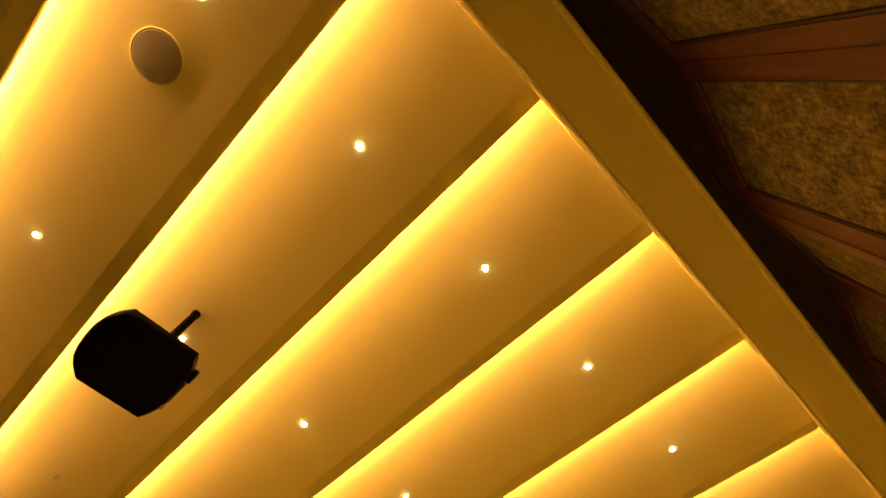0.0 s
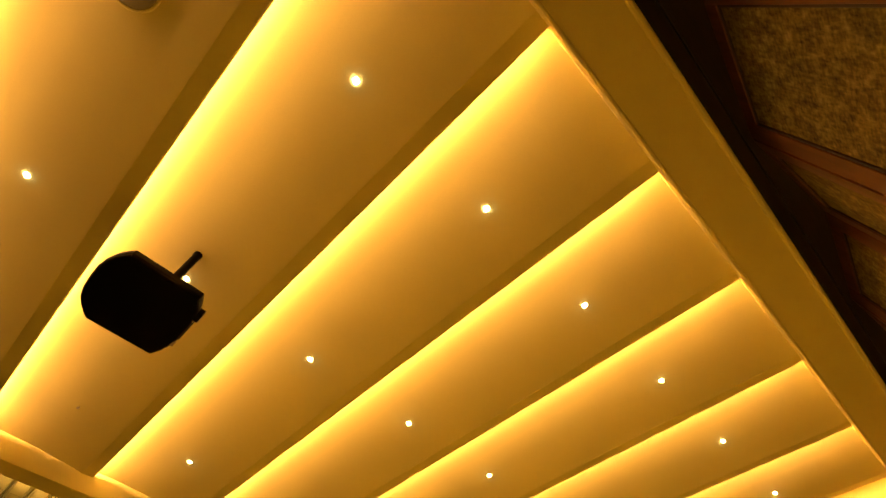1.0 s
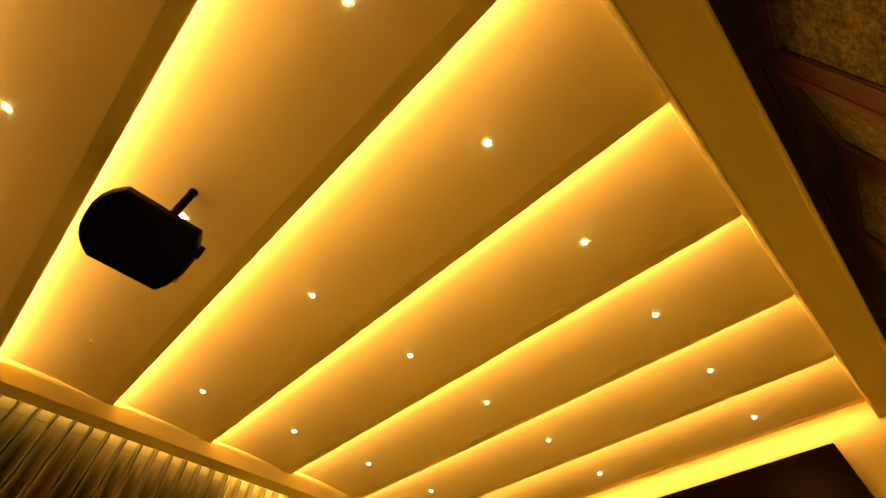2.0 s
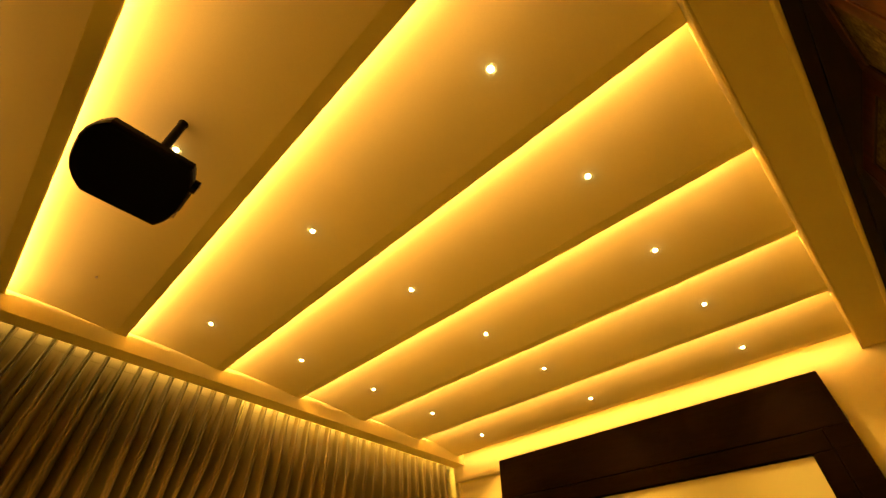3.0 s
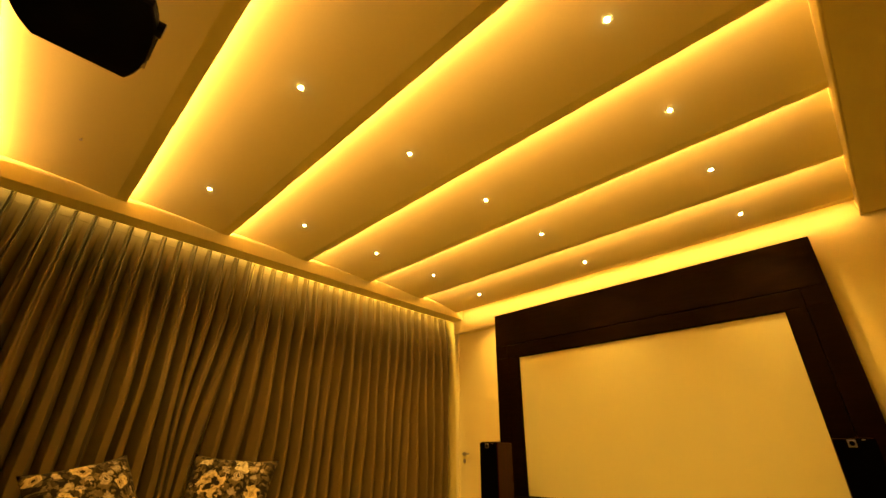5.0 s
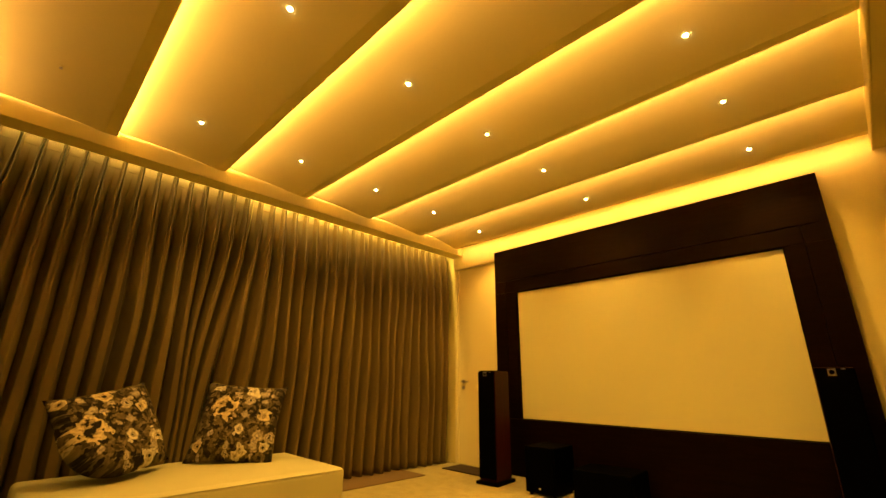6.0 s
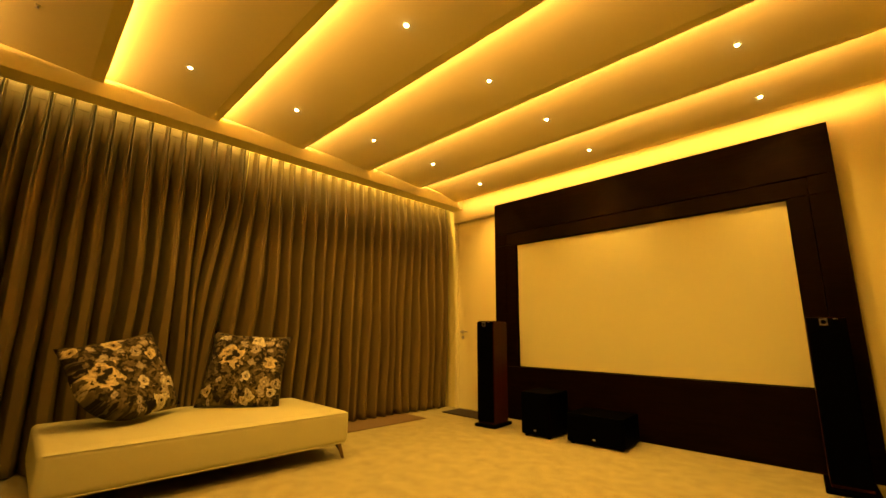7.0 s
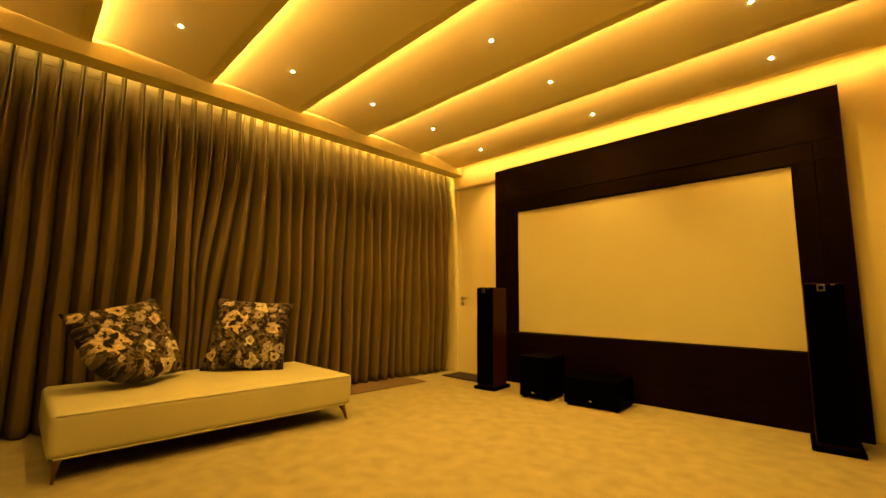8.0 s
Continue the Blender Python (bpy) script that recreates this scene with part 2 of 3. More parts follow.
beam_lamp.rotation_euler = (radians(12), 0, 0)  # the lamps are tipped a little towards the screen wall
spots = [(x, 0.717 + 0.861 * (k - 3)) for k in range(1, 8) for x in (-3.465, -1.928, -0.428) if not (k < 3 and x < -3)]


def board_height(y):
    """Height and slope of the boards' underside at y."""
    pts = []
    for a, b in zip(edges, edges[1:]):
        if a <= y < b:
            pts = sorted(set(ceiling_profile(a, b, b == edges[-1])[:14]))
    lows = {}
    for yy, zz in pts:
        lows[yy] = min(zz, lows.get(yy, 9))
    ys = sorted(lows)
    for p, q in zip(ys, ys[1:]):
        if p <= y <= q:
            s = (lows[q] - lows[p]) / (q - p)
            return lows[p] + s * (y - p), math.degrees(math.atan(s))
    return LIP_Z, 0


for i, (x, y) in enumerate(spots):
    z, slope = board_height(y)
    m = pose(x, y, z + 0.001, slope, 0, 0)
    if i == 0:
        first.matrix_basis = m
    else:
        copy_thing(first, m)

# ---- projection wall: frame and screen ----
FX0, FX1, FZ, FY = -3.485, -0.066, 2.744, 4.493
SX0, SX1, SZ0, SZ1, SY = -3.149, -0.386, 0.616, 2.155, 4.520
GX0, GX1, GZ = -3.306, -0.245, 2.311
surround = thing("screen_surround", pose(0, 0, 0), "dark brown wood veneer panelled surround round the screen", "screen surround")
back = WALL_Y - 0.001
for name, x0, x1, z0, z1 in (("outer_panel", FX0, FX1, GZ + 0.004, FZ), ("outer_panel", FX0, GX0 - 0.0025, SZ1 + 0.001, GZ + 0.001), ("outer_panel", GX1 + 0.0025, FX1, SZ1 + 0.001, GZ + 0.001),
                             ("outer_panel", FX0, GX0 - 0.0025, 0.0, SZ1 - 0.001), ("outer_panel", GX1 + 0.0025, FX1, 0.0, SZ1 - 0.001),
                             ("inner_panel", GX0 + 0.0015, GX1 - 0.0015, SZ1 + 0.0, GZ - 0.004), ("inner_panel", GX0 + 0.0015, SX0, SZ0, SZ1 - 0.002),
                             ("inner_panel", SX1, GX1 - 0.0015, SZ0, SZ1 - 0.002), ("lower_panel", GX0 + 0.0015, GX1 - 0.0015, 0.0, SZ0 - 0.002)):
    part(name, box(x0, x1, FY, back, z0, z1, 0.0025), VENEER, surround)
part("backing", box(FX0 + 0.01, FX1 - 0.01, SY + 0.025, back - 0.002, 0.01, FZ - 0.01), GROOVE, surround, "dark shadow gap between the panels")
screen = thing("projection_screen", pose((SX0 + SX1) / 2, SY, SZ0), "large plain off-white fixed projection screen", "screen")
part("fabric", box(-(SX1 - SX0) / 2 + 0.002, (SX1 - SX0) / 2 - 0.002, 0, 0.02, 0.002, SZ1 - SZ0 - 0.004), SCREEN, screen)
sw, sh = (SX1 - SX0) / 2 - 0.001, SZ1 - SZ0
for x0, x1, z0, z1 in ((-sw, -sw + 0.010, 0.001, sh - 0.003), (sw - 0.010, sw, 0.001, sh - 0.003), (-sw + 0.010, sw - 0.010, sh - 0.013, sh - 0.003), (-sw + 0.010, sw - 0.010, 0.001, 0.009)):
    part("border", box(x0, x1, -0.008, 0.0, z0, z1), BLACK_CLOTH, screen, "narrow black velvet border")

# ---- door ----
door = thing("door_1", pose(-4.235, WALL_Y, 0), "tall flush cream painted door, closed, with steel lever", "door", kind="structure")
part("door_leaf", box(0.03, 0.98, -0.022, -0.001, 0.008, 2.60, 0.003), PAINT_DOOR, door)
part("door_jamb", box(-0.03, 0.024, -0.035, -0.001, 0.0, 2.63, 0.003), PAINT_DOOR, door)
part("door_head", box(-0.03, 1.0, -0.06, -0.001, 2.632, 2.675, 0.004), PAINT_DOOR, door)
lever = part("door_handle", rod((0.115, -0.022, 1.037), (0.115, -0.03, 1.037), 0.026), STEEL, door, "brushed steel lever handle on a round rose")
part("lever", rod((0.115, -0.030, 1.037), (0.115, -0.065, 1.037), 0.009, bm=rod((0.107, -0.065, 1.037), (0.225, -0.065, 1.037), 0.009)), STEEL, lever, smooth=False)
part("key_rose", rod((0.115, -0.022, 0.955), (0.115, -0.029, 0.955), 0.025), STEEL, door, "round steel key rose")


# ---- curtains ----
def curtain(name, y0, y1, count, x, lean, lean_start, loose, label):
    """Pinch-pleated cloth: tight ridges at the heading that open into soft folds."""
    top, per = CORNICE_Z + 0.06, 48

    def place(u, v):
        k = u * count
        i, f = math.floor(k), k - math.floor(k) - 0.5
        z = top * (1 - v) + 0.012 * v
        drop = top - z
        w = smoothstep(0.08, 0.75, drop)
        n1 = noise.noise((i * 0.77 + y0, 0.31, 2.0))
        n2 = noise.noise((k * 0.37 + y0 * 3, drop * 0.9, 5.0))
        n3 = noise.noise((k * 0.9 + y0 * 5, drop * 0.5, 9.0))
        g = f - 0.06 * w * n3
        apart = 0.10
        slim = 0.042 + 0.05 * smoothstep(0.1, 0.9, drop)
        pinch = max(math.exp(-abs((f - apart) / slim) ** 2.5), math.exp(-abs((f + apart) / slim) ** 2.5))
        half = 0.045 + 0.035 * loose + 0.07 * loose * smoothstep(0.6, 2.2, drop)
        g += 0.10 * n1 * w * (1 - abs(2 * f))
        slope = max(0.0, abs(g) - half) / (0.5 - half)
        fold = 1 - min(slope, 1.0) ** (1.05 + 0.35 * abs(n1)) - 0.10 * max(0.0, 1 - abs(g) / half) * (1 - smoothstep(0.5, 1.6, drop))
        side = 0.30 * math.exp(-((abs(g) - 0.36) / 0.06) ** 2) * max(n2 + 0.25, 0)
        rise = 0.165 + 0.045 * loose + (0.05 + 0.09 * loose) * n1 * smoothstep(0.4, 1.5, drop)
        deep = (-0.020 + (0.095 + 0.05 * smoothstep(0.04, 0.6, drop)) * pinch) * (1 - w) + w * (-0.035 - 0.02 * loose + rise * fold + 0.08 * side)
        deep += 0.015 * w * n2 + 0.03 * smoothstep(2.3, 2.8, drop) * max(n2 + 0.15, 0)
        y = y0 + u * (y1 - y0) + w * (0.012 * n1 + 0.02 * n2 * min(drop, 2)) - 0.006 * math.sin(4 * math.pi * f) * (1 - w)
        y += 0.006 * w * math.sin(2 * math.pi * f)
        y += 0.04 * loose * w * min(drop, 1.5) * noise.noise((k * 0.45 + 3.0, drop * 0.25, 7.0))
        y += lean * smoothstep(0.0, 2.6, drop) * smoothstep(0.86, 1.0, u) + lean_start * smoothstep(0.0, 2.6, drop) * (1 - smoothstep(0.0, 0.16, u))
        if u > 0.999 or u < 0.001:
            deep *= 0.4
        z += 0.010 * (1 - v) * (math.exp(-(f / 0.12) ** 2) - 0.4)
        return x + deep, min(y, WALL_Y - 0.03), max(z, 0.008)

    rows = [0, 0.008, 0.02, 0.035, 0.05, 0.07, 0.09, 0.115, 0.145, 0.18, 0.22] + [0.22 + 0.78 * j / 30 for j in range(1, 31)]
    bm = grid(count * per, len(rows) - 1, lambda u, v: place(u, rows[round(v * (len(rows) - 1))]))
    ob = thing(name, pose(0, 0, 0), label, "curtain", "curtains on the long wall")
    cloth = part("cloth", bm, CURTAIN, ob, smooth=True)
    solid = cloth.modifiers.new("thickness", "SOLIDIFY")
    solid.thickness = 0.003
    part("heading_tape", box(x - 0.020, x - 0.014, y0 + 0.01, y1 - 0.01, CORNICE_Z - 0.03, CORNICE_Z + 0.055, 0.002), CURTAIN, ob)
    return ob


curtain("curtain", -2.491, 1.550, 30, CURTAIN_X + 0.02, -0.15, 0.0, 1.0, "olive-gold floor-length pinch-pleated curtain, drawn closed")
curtain("curtain", 1.565, 4.525, 22, CURTAIN_X, 0.0, -0.17, 0.2, "olive-gold floor-length pinch-pleated curtain, drawn closed")

# ---- mats on the carpet ----
tagged(part("floor_mat", box(-4.42, -3.965, 1.25, 3.72, 0.002, 0.010, 0.003), RUG), "brown woven mat on the carpet under the curtain's hem", "mat")
tagged(part("door_mat", box(-4.12, -3.46, 4.14, 4.48, 0.002, 0.014, 0.004), DARK_MAT), "small dark mat on the carpet before the door", "mat")


# ---- bench ----
def bench():
    x0, x1, y0, y1, z0, z1 = -4.265, -3.215, 0.235, 2.145, 0.122, 0.385
    ob = thing("bench", pose(x0, y0, 0), "low cream leather backless chaise bench on slim metal feet", "bench")
    w, l = x1 - x0, y1 - y0

    bm = box(0, w, 0, l, z0, z1 - 0.016, 0.040, 5)
    part("base", bm, LEATHER, ob, smooth=True)
    top = grid(20, 40, lambda u, v: (0.022 + u * (w - 0.044), 0.022 + v * (l - 0.044),
               z1 - 0.036 + 0.056 * (1 - abs(2 * u - 1) ** 5) * (1 - abs(2 * v - 1) ** 6) + 0.006 * noise.noise((u * 3, v * 5, 1)) + 0.0025 * noise.noise((u * 9, v * 16, 4))
               - 0.050 * math.exp(-((v - 0.22) / 0.13) ** 2 - ((u - 0.32) / 0.35) ** 2) + 0.012 * math.exp(-((v - 0.47) / 0.08) ** 2 - ((u - 0.2) / 0.35) ** 2)))
    part("seat", top, LEATHER, ob, "softly crowned leather seat top", smooth=True)
    # added black sheet: darkens the shade under the bench by soaking up bounced light
    part("underside_shade", box(0.03, w - 0.03, 0.03, l - 0.03, z0 - 0.006, z0 + 0.004), BLACK_CLOTH, ob, "black sheet added underneath to deepen the bench's shade")
    seam = bmesh.new()
    rod((w - 0.004, 0.02, z1 - 0.03), (w - 0.004, l - 0.02, z1 - 0.03), 0.004, bm=seam, sides=8)
    part("piping", seam, LEATHER, ob)
    part("piping", rod((w - 0.010, 0.03, z0 + 0.004), (w - 0.010, l - 0.03, z0 + 0.004), 0.005, sides=8), LEATHER, ob)
    part("piping", rod((0.03, 0.010, z0 + 0.004), (w - 0.03, 0.010, z0 + 0.004), 0.005, sides=8), LEATHER, ob)
    for fx, fy in ((0.07, 0.05), (w - 0.045, 0.05), (0.07, l - 0.07), (w - 0.06, l - 0.07)):
        dx, dy = (0.025 if fx > w / 2 else -0.025), (0.04 if fy > l / 2 else -0.012)
        leg = bmesh.new()
        rings = []
        for z, r, s in ((z0 + 0.004, 0.030, 0.0), (z0 - 0.02, 0.026, 0.1), (0.06, 0.016, 0.6), (0.0, 0.011, 1.0)):
            rings.append([leg.verts.new((fx + dx * s + r * cx, fy + dy * s + r * 0.6 * cy, z)) for cx, cy in ((1, 1), (-1, 1), (-1, -1), (1, -1))])
        for a, b in zip(rings, rings[1:]):
            for i in range(4):
                leg.faces.new((a[i], b[i], b[(i + 1) % 4], a[(i + 1) % 4]))
        leg.faces.new(rings[-1])
        leg.faces.new(rings[0][::-1])
        bmesh.ops.recalc_face_normals(leg, faces=leg.faces[:])
        part("leg", leg, GUNMETAL, ob, "tapered splayed metal foot")
    return ob


bench()


# ---- cushions ----
def floral(name, roses):
    """Printed roses: scattered blooms with ringed petals on a dark leafy ground."""
    m = material(name, (0.1, 0.085, 0.05), 0.85, bump=0.2, spec=0.2)
    n, l = m.node_tree.nodes, m.node_tree.links
    co, warp = n.new("ShaderNodeTexCoord"), n.new("ShaderNodeTexNoise")
    warp.inputs["Scale"].default_value, warp.inputs["Detail"].default_value = 14, 5
    mixv = n.new("ShaderNodeVectorMath")
    mixv.operation = "MULTIPLY_ADD"
    mixv.inputs[1].default_value = (0.10, 0.10, 0.0)
    flat = n.new("ShaderNodeMapping")
    flat.inputs["Scale"].default_value = (1, 1, 0.05)
    l.new(co.outputs["Object"], flat.inputs["Vector"])
    l.new(flat.outputs[0], warp.inputs["Vector"])
    l.new(warp.outputs["Color"], mixv.inputs[0]), l.new(flat.outputs[0], mixv.inputs[2])

    def blooms(scale, reach, seed):
        vo = n.new("ShaderNodeTexVoronoi")
        vo.inputs["Scale"].default_value = scale
        vo.inputs["Randomness"].default_value = 0.9
        shift = n.new("ShaderNodeVectorMath")
        shift.inputs[1].default_value = (seed, seed * 0.7, 0)
        l.new(mixv.outputs[0], shift.inputs[0]), l.new(shift.outputs[0], vo.inputs["Vector"])
        ramp = n.new("ShaderNodeValToRGB")
        ramp.color_ramp.interpolation = "LINEAR"
        e = ramp.color_ramp.elements
        e[0].position, e[0].color = 0.0, (0.02, 0.016, 0.012, 1)
        e[1].position, e[1].color = reach, (0.34, 0.28, 0.17, 1)
        for p, c in ((0.10, (0.03, 0.022, 0.015, 1)), (0.14, (0.62, 0.57, 0.43, 1)), (0.20, (0.16, 0.12, 0.07, 1)), (0.26, (0.42, 0.38, 0.26, 1))):
            s = e.new(p * reach / 0.36)
            s.color = c
        rough = n.new("ShaderNodeTexNoise")
        rough.inputs["Scale"].default_value, rough.inputs["Detail"].default_value = scale * 5.5, 3
        l.new(flat.outputs[0], rough.inputs["Vector"])
        frayed = n.new("ShaderNodeMath")
        frayed.operation = "MULTIPLY_ADD"
        frayed.inputs[1].default_value = 0.30
        l.new(rough.outputs["Fac"], frayed.inputs[0])
        lower = n.new("ShaderNodeMath")
        lower.inputs[1].default_value = -0.15
        l.new(vo.outputs["Distance"], lower.inputs[0]), l.new(lower.outputs[0], frayed.inputs[2])
        l.new(frayed.outputs[0], ramp.inputs["Fac"])
        mask = n.new("ShaderNodeMapRange")
        mask.inputs["From Min"].default_value, mask.inputs["From Max"].default_value = reach, reach + 0.04
        mask.inputs["To Min"].default_value, mask.inputs["To Max"].default_value = 1, 0
        l.new(frayed.outputs[0], mask.inputs["Value"])
        pick = n.new("ShaderNodeSeparateColor")
        l.new(vo.outputs["Color"], pick.inputs[0])
        return ramp.outputs[0], mask.outputs[0], pick.outputs[0]

    leaf = n.new("ShaderNodeTexVoronoi")
    leaf.inputs["Scale"].default_value = 46
    l.new(mixv.outputs[0], leaf.inputs["Vector"])
    ground = n.new("ShaderNodeValToRGB")
    g = ground.color_ramp.elements
    g[0].position, g[0].color = 0.25, (0.012, 0.010, 0.0065, 1)
    g[1].position, g[1].color = 0.9, (0.155, 0.125, 0.060, 1)
    mid = g.new(0.55)
    mid.color = (0.072, 0.058, 0.029, 1)
    sp = n.new("ShaderNodeSeparateColor")
    l.new(leaf.outputs["Color"], sp.inputs[0]), l.new(sp.outputs[1], ground.inputs["Fac"])
    last = ground.outputs[0]
    for scale, reach, seed, cut in ((15, 0.36, 3.1, 0.55), (9.0, 0.38, 7.3, 0.62)):
        col, mask, chance = blooms(scale, reach, seed)
        gate = n.new("ShaderNodeMath")
        gate.operation = "GREATER_THAN"
        gate.inputs[1].default_value = cut
        l.new(chance, gate.inputs[0])
        both = n.new("ShaderNodeMath")
        both.operation = "MULTIPLY"
        l.new(gate.outputs[0], both.inputs[0]), l.new(mask, both.inputs[1])
        mx = n.new("ShaderNodeMix")
        mx.data_type = "RGBA"
        l.new(both.outputs[0], mx.inputs[0]), l.new(last, mx.inputs[6]), l.new(col, mx.inputs[7])
        last = mx.outputs[2]
    # large single roses with a dark heart and pale ruffled petals
    ruffle = n.new("ShaderNodeTexNoise")
    ruffle.inputs["Scale"].default_value, ruffle.inputs["Detail"].default_value = 19, 5
    l.new(flat.outputs[0], ruffle.inputs["Vector"])
    for x, y, r, warm in roses:
        away = n.new("ShaderNodeVectorMath")
        away.operation = "DISTANCE"
        away.inputs[1].default_value = (x + 0.05, y + 0.05, 0)
        l.new(mixv.outputs[0], away.inputs[0])
        near = n.new("ShaderNodeMath")
        near.operation = "DIVIDE"
        near.inputs[1].default_value = r
        l.new(away.outputs["Value"], near.inputs[0])
        edge = n.new("ShaderNodeMath")
        edge.operation = "MULTIPLY_ADD"
        edge.inputs[1].default_value = 1.25
        l.new(ruffle.outputs["Fac"], edge.inputs[0]), l.new(near.outputs[0], edge.inputs[2])
        petals = n.new("ShaderNodeValToRGB")
        e = petals.color_ramp.elements
        pale, tan = (0.56, 0.52 - 0.05 * warm, 0.36 - 0.11 * warm, 1), (0.25, 0.20 - 0.03 * warm, 0.11 - 0.03 * warm, 1)
        heart = -0.09 if r > 0.1 else 0.14
        e[0].position, e[0].color = 0.76 - heart, (0.012, 0.010, 0.008, 1)
        e[1].position, e[1].color = 1.0, pale
        for p, c in ((0.80 - heart, (0.05, 0.036, 0.022, 1)), (0.84 - heart, pale), (0.90 - heart / 2, tan), (0.96 - heart / 3, pale)):
            stop = e.new(p)
            stop.color = c
        l.new(edge.outputs[0], petals.inputs["Fac"])
        inside = n.new("ShaderNodeMath")
        inside.operation = "LESS_THAN"
        inside.inputs[1].default_value = 1.22
        l.new(edge.outputs[0], inside.inputs[0])
        mx = n.new("ShaderNodeMix")
        mx.data_type = "RGBA"
        l.new(inside.outputs[0], mx.inputs[0]), l.new(last, mx.inputs[6]), l.new(petals.outputs[0], mx.inputs[7])
        last = mx.outputs[2]
    # brushed wear that breaks the print into strokes
    stroke, tone, shade = n.new("ShaderNodeTexNoise"), n.new("ShaderNodeMapRange"), n.new("ShaderNodeVectorMath")
    stroke.inputs["Scale"].default_value, stroke.inputs["Detail"].default_value, stroke.inputs["Distortion"].default_value = 26, 6, 1.6
    tone.inputs["From Min"].default_value, tone.inputs["From Max"].default_value = 0.32, 0.66
    tone.inputs["To Min"].default_value, tone.inputs["To Max"].default_value = 0.58, 1.40
    shade.operation = "SCALE"
    l.new(flat.outputs[0], stroke.inputs["Vector"]), l.new(stroke.outputs["Fac"], tone.inputs["Value"])
    l.new(last, shade.inputs[0]), l.new(tone.outputs[0], shade.inputs["Scale"])
    l.new(shade.outputs[0], n["Principled BSDF"].inputs["Base Color"])
    return m


FLORAL_A = floral("floral_print_askew", [(-0.27, 0.27, 0.055, 1), (-0.18, 0.03, 0.155, 1), (-0.04, 0.25, 0.085, 1), (0.03, -0.09, 0.07, 0), (0.21, -0.12, 0.075, 0), (0.12, -0.26, 0.085, 0), (0.16, 0.10, 0.07, 1)])
FLORAL_B = floral("floral_print_upright", [(-0.11, 0.08, 0.15, 1), (0.08, 0.23, 0.08, 0), (0.19, 0.03, 0.08, 1), (0.03, -0.09, 0.065, 0), (0.07, -0.24, 0.07, 0), (0.24, -0.19, 0.06, 0), (-0.25, -0.21, 0.07, 1), (-0.22, 0.24, 0.05, 0)])


def cushion(m, size, label, seed, print_cloth, sunk=0.0):
    """A stuffed square with pointed corners and sagging sides."""
    ob = thing("cushion", m, label, "cushion", "cushions on the bench")
    h = size / 2

    def face(side):
        def place(u, v):
            a, b = 2 * u - 1, 2 * v - 1
            pull = 1 - 0.085 * (1 - abs(a) ** 2.0) * abs(b) ** 4
            pull2 = 1 - 0.085 * (1 - abs(b) ** 2.0) * abs(a) ** 4
            thick = 0.135 * ((1 - abs(a) ** 2.6) * (1 - abs(b) ** 2.6)) ** 0.55
            thick += 0.006 * noise.noise((a * 2.2 + seed, b * 2.2, side)) * (1 - max(abs(a), abs(b)) ** 4)
            tuck = 1 - sunk * smoothstep(0.9, 1.9, -a - b) - 0.2 * sunk * smoothstep(0.9, 1.9, a - b)
            return h * a * pull2 * tuck, h * b * pull * tuck, side * thick
        return place

    bm = grid(24, 24, face(1))
    other = grid(24, 24, face(-1))
    me = bpy.data.meshes.new("joined")
    other.to_mesh(me)
    other.free()
    bm.from_mesh(me)
    bpy.data.meshes.remove(me)
    bmesh.ops.remove_doubles(bm, verts=bm.verts[:], dist=0.0005)
    bmesh.ops.recalc_face_normals(bm, faces=bm.faces[:])
    part("cover", bm, print_cloth, ob, smooth=True)
    return ob


CUSHION_A = pose(-3.88, 0.665, 0.667, 60, 0, 109) @ pose(0, 0, 0, 0, 0, 12)
CUSHION_B = pose(-3.87, 1.51, 0.69, 68, 0, 60) @ pose(0, 0, 0, 0, 0, -4)
cushion(CUSHION_A, 0.66, "floral cushion in cream, brown and black print, leaning askew", 1.0, FLORAL_A, 0.36)
cushion(CUSHION_B, 0.65, "floral cushion in cream, brown and black print, propped upright", 4.0, FLORAL_B)


# ---- loudspeakers ----
def tower(m):
    ob = thing("tower_speaker", m, "tall floor-standing loudspeaker, cherry veneer sides, black front", "loudspeaker", "pair of tower loudspeakers")
    w, d, h = 0.215, 0.30, 1.13
    part("cabinet", box(-w / 2, w / 2, -d / 2, d / 2, 0.035, h + 0.02, 0.012, 3), CHERRY, ob)
    part("grille", box(-w / 2 + 0.001, w / 2 - 0.001, -d / 2 - 0.016, -d / 2 + 0.002, 0.06, h + 0.016, 0.008, 2), BLACK_CLOTH, ob, "black cloth grille")
    part("plinth", box(-w / 2 - 0.03, w / 2 + 0.03, -d / 2 - 0.035, d / 2 + 0.03, 0.0, 0.034, 0.008, 2), BLACK_LACQUER, ob, "black lacquered plinth")
    part("top_plate", box(-w / 2 + 0.01, w / 2 - 0.01, -d / 2 + 0.006, d / 2 - 0.01, h + 0.0195, h + 0.026, 0.002), BLACK_LACQUER, ob)
    badge = part("badge", box(-0.034, 0.010, -d / 2 - 0.021, -d / 2 - 0.0155, h - 0.036, h + 0.010, 0.002), STEEL, ob, "small square steel badge")
    part("badge_inset", rod((-0.012, -d / 2 - 0.0205, h - 0.013), (-0.012, -d / 2 - 0.0225, h - 0.013), 0.015), BLACK_LACQUER, badge)
    part("indicator", box(0.040, 0.062, -d / 2 - 0.019, -d / 2 - 0.0155, h + 0.006, h + 0.010, 0.001), STEEL, ob, "tiny pale indicator strip")
    return ob


tower(pose(-3.19, 4.04, 0, 0, 0, 6))
tower(pose(-0.262, 4.19, 0, 0, 0, 5.5))


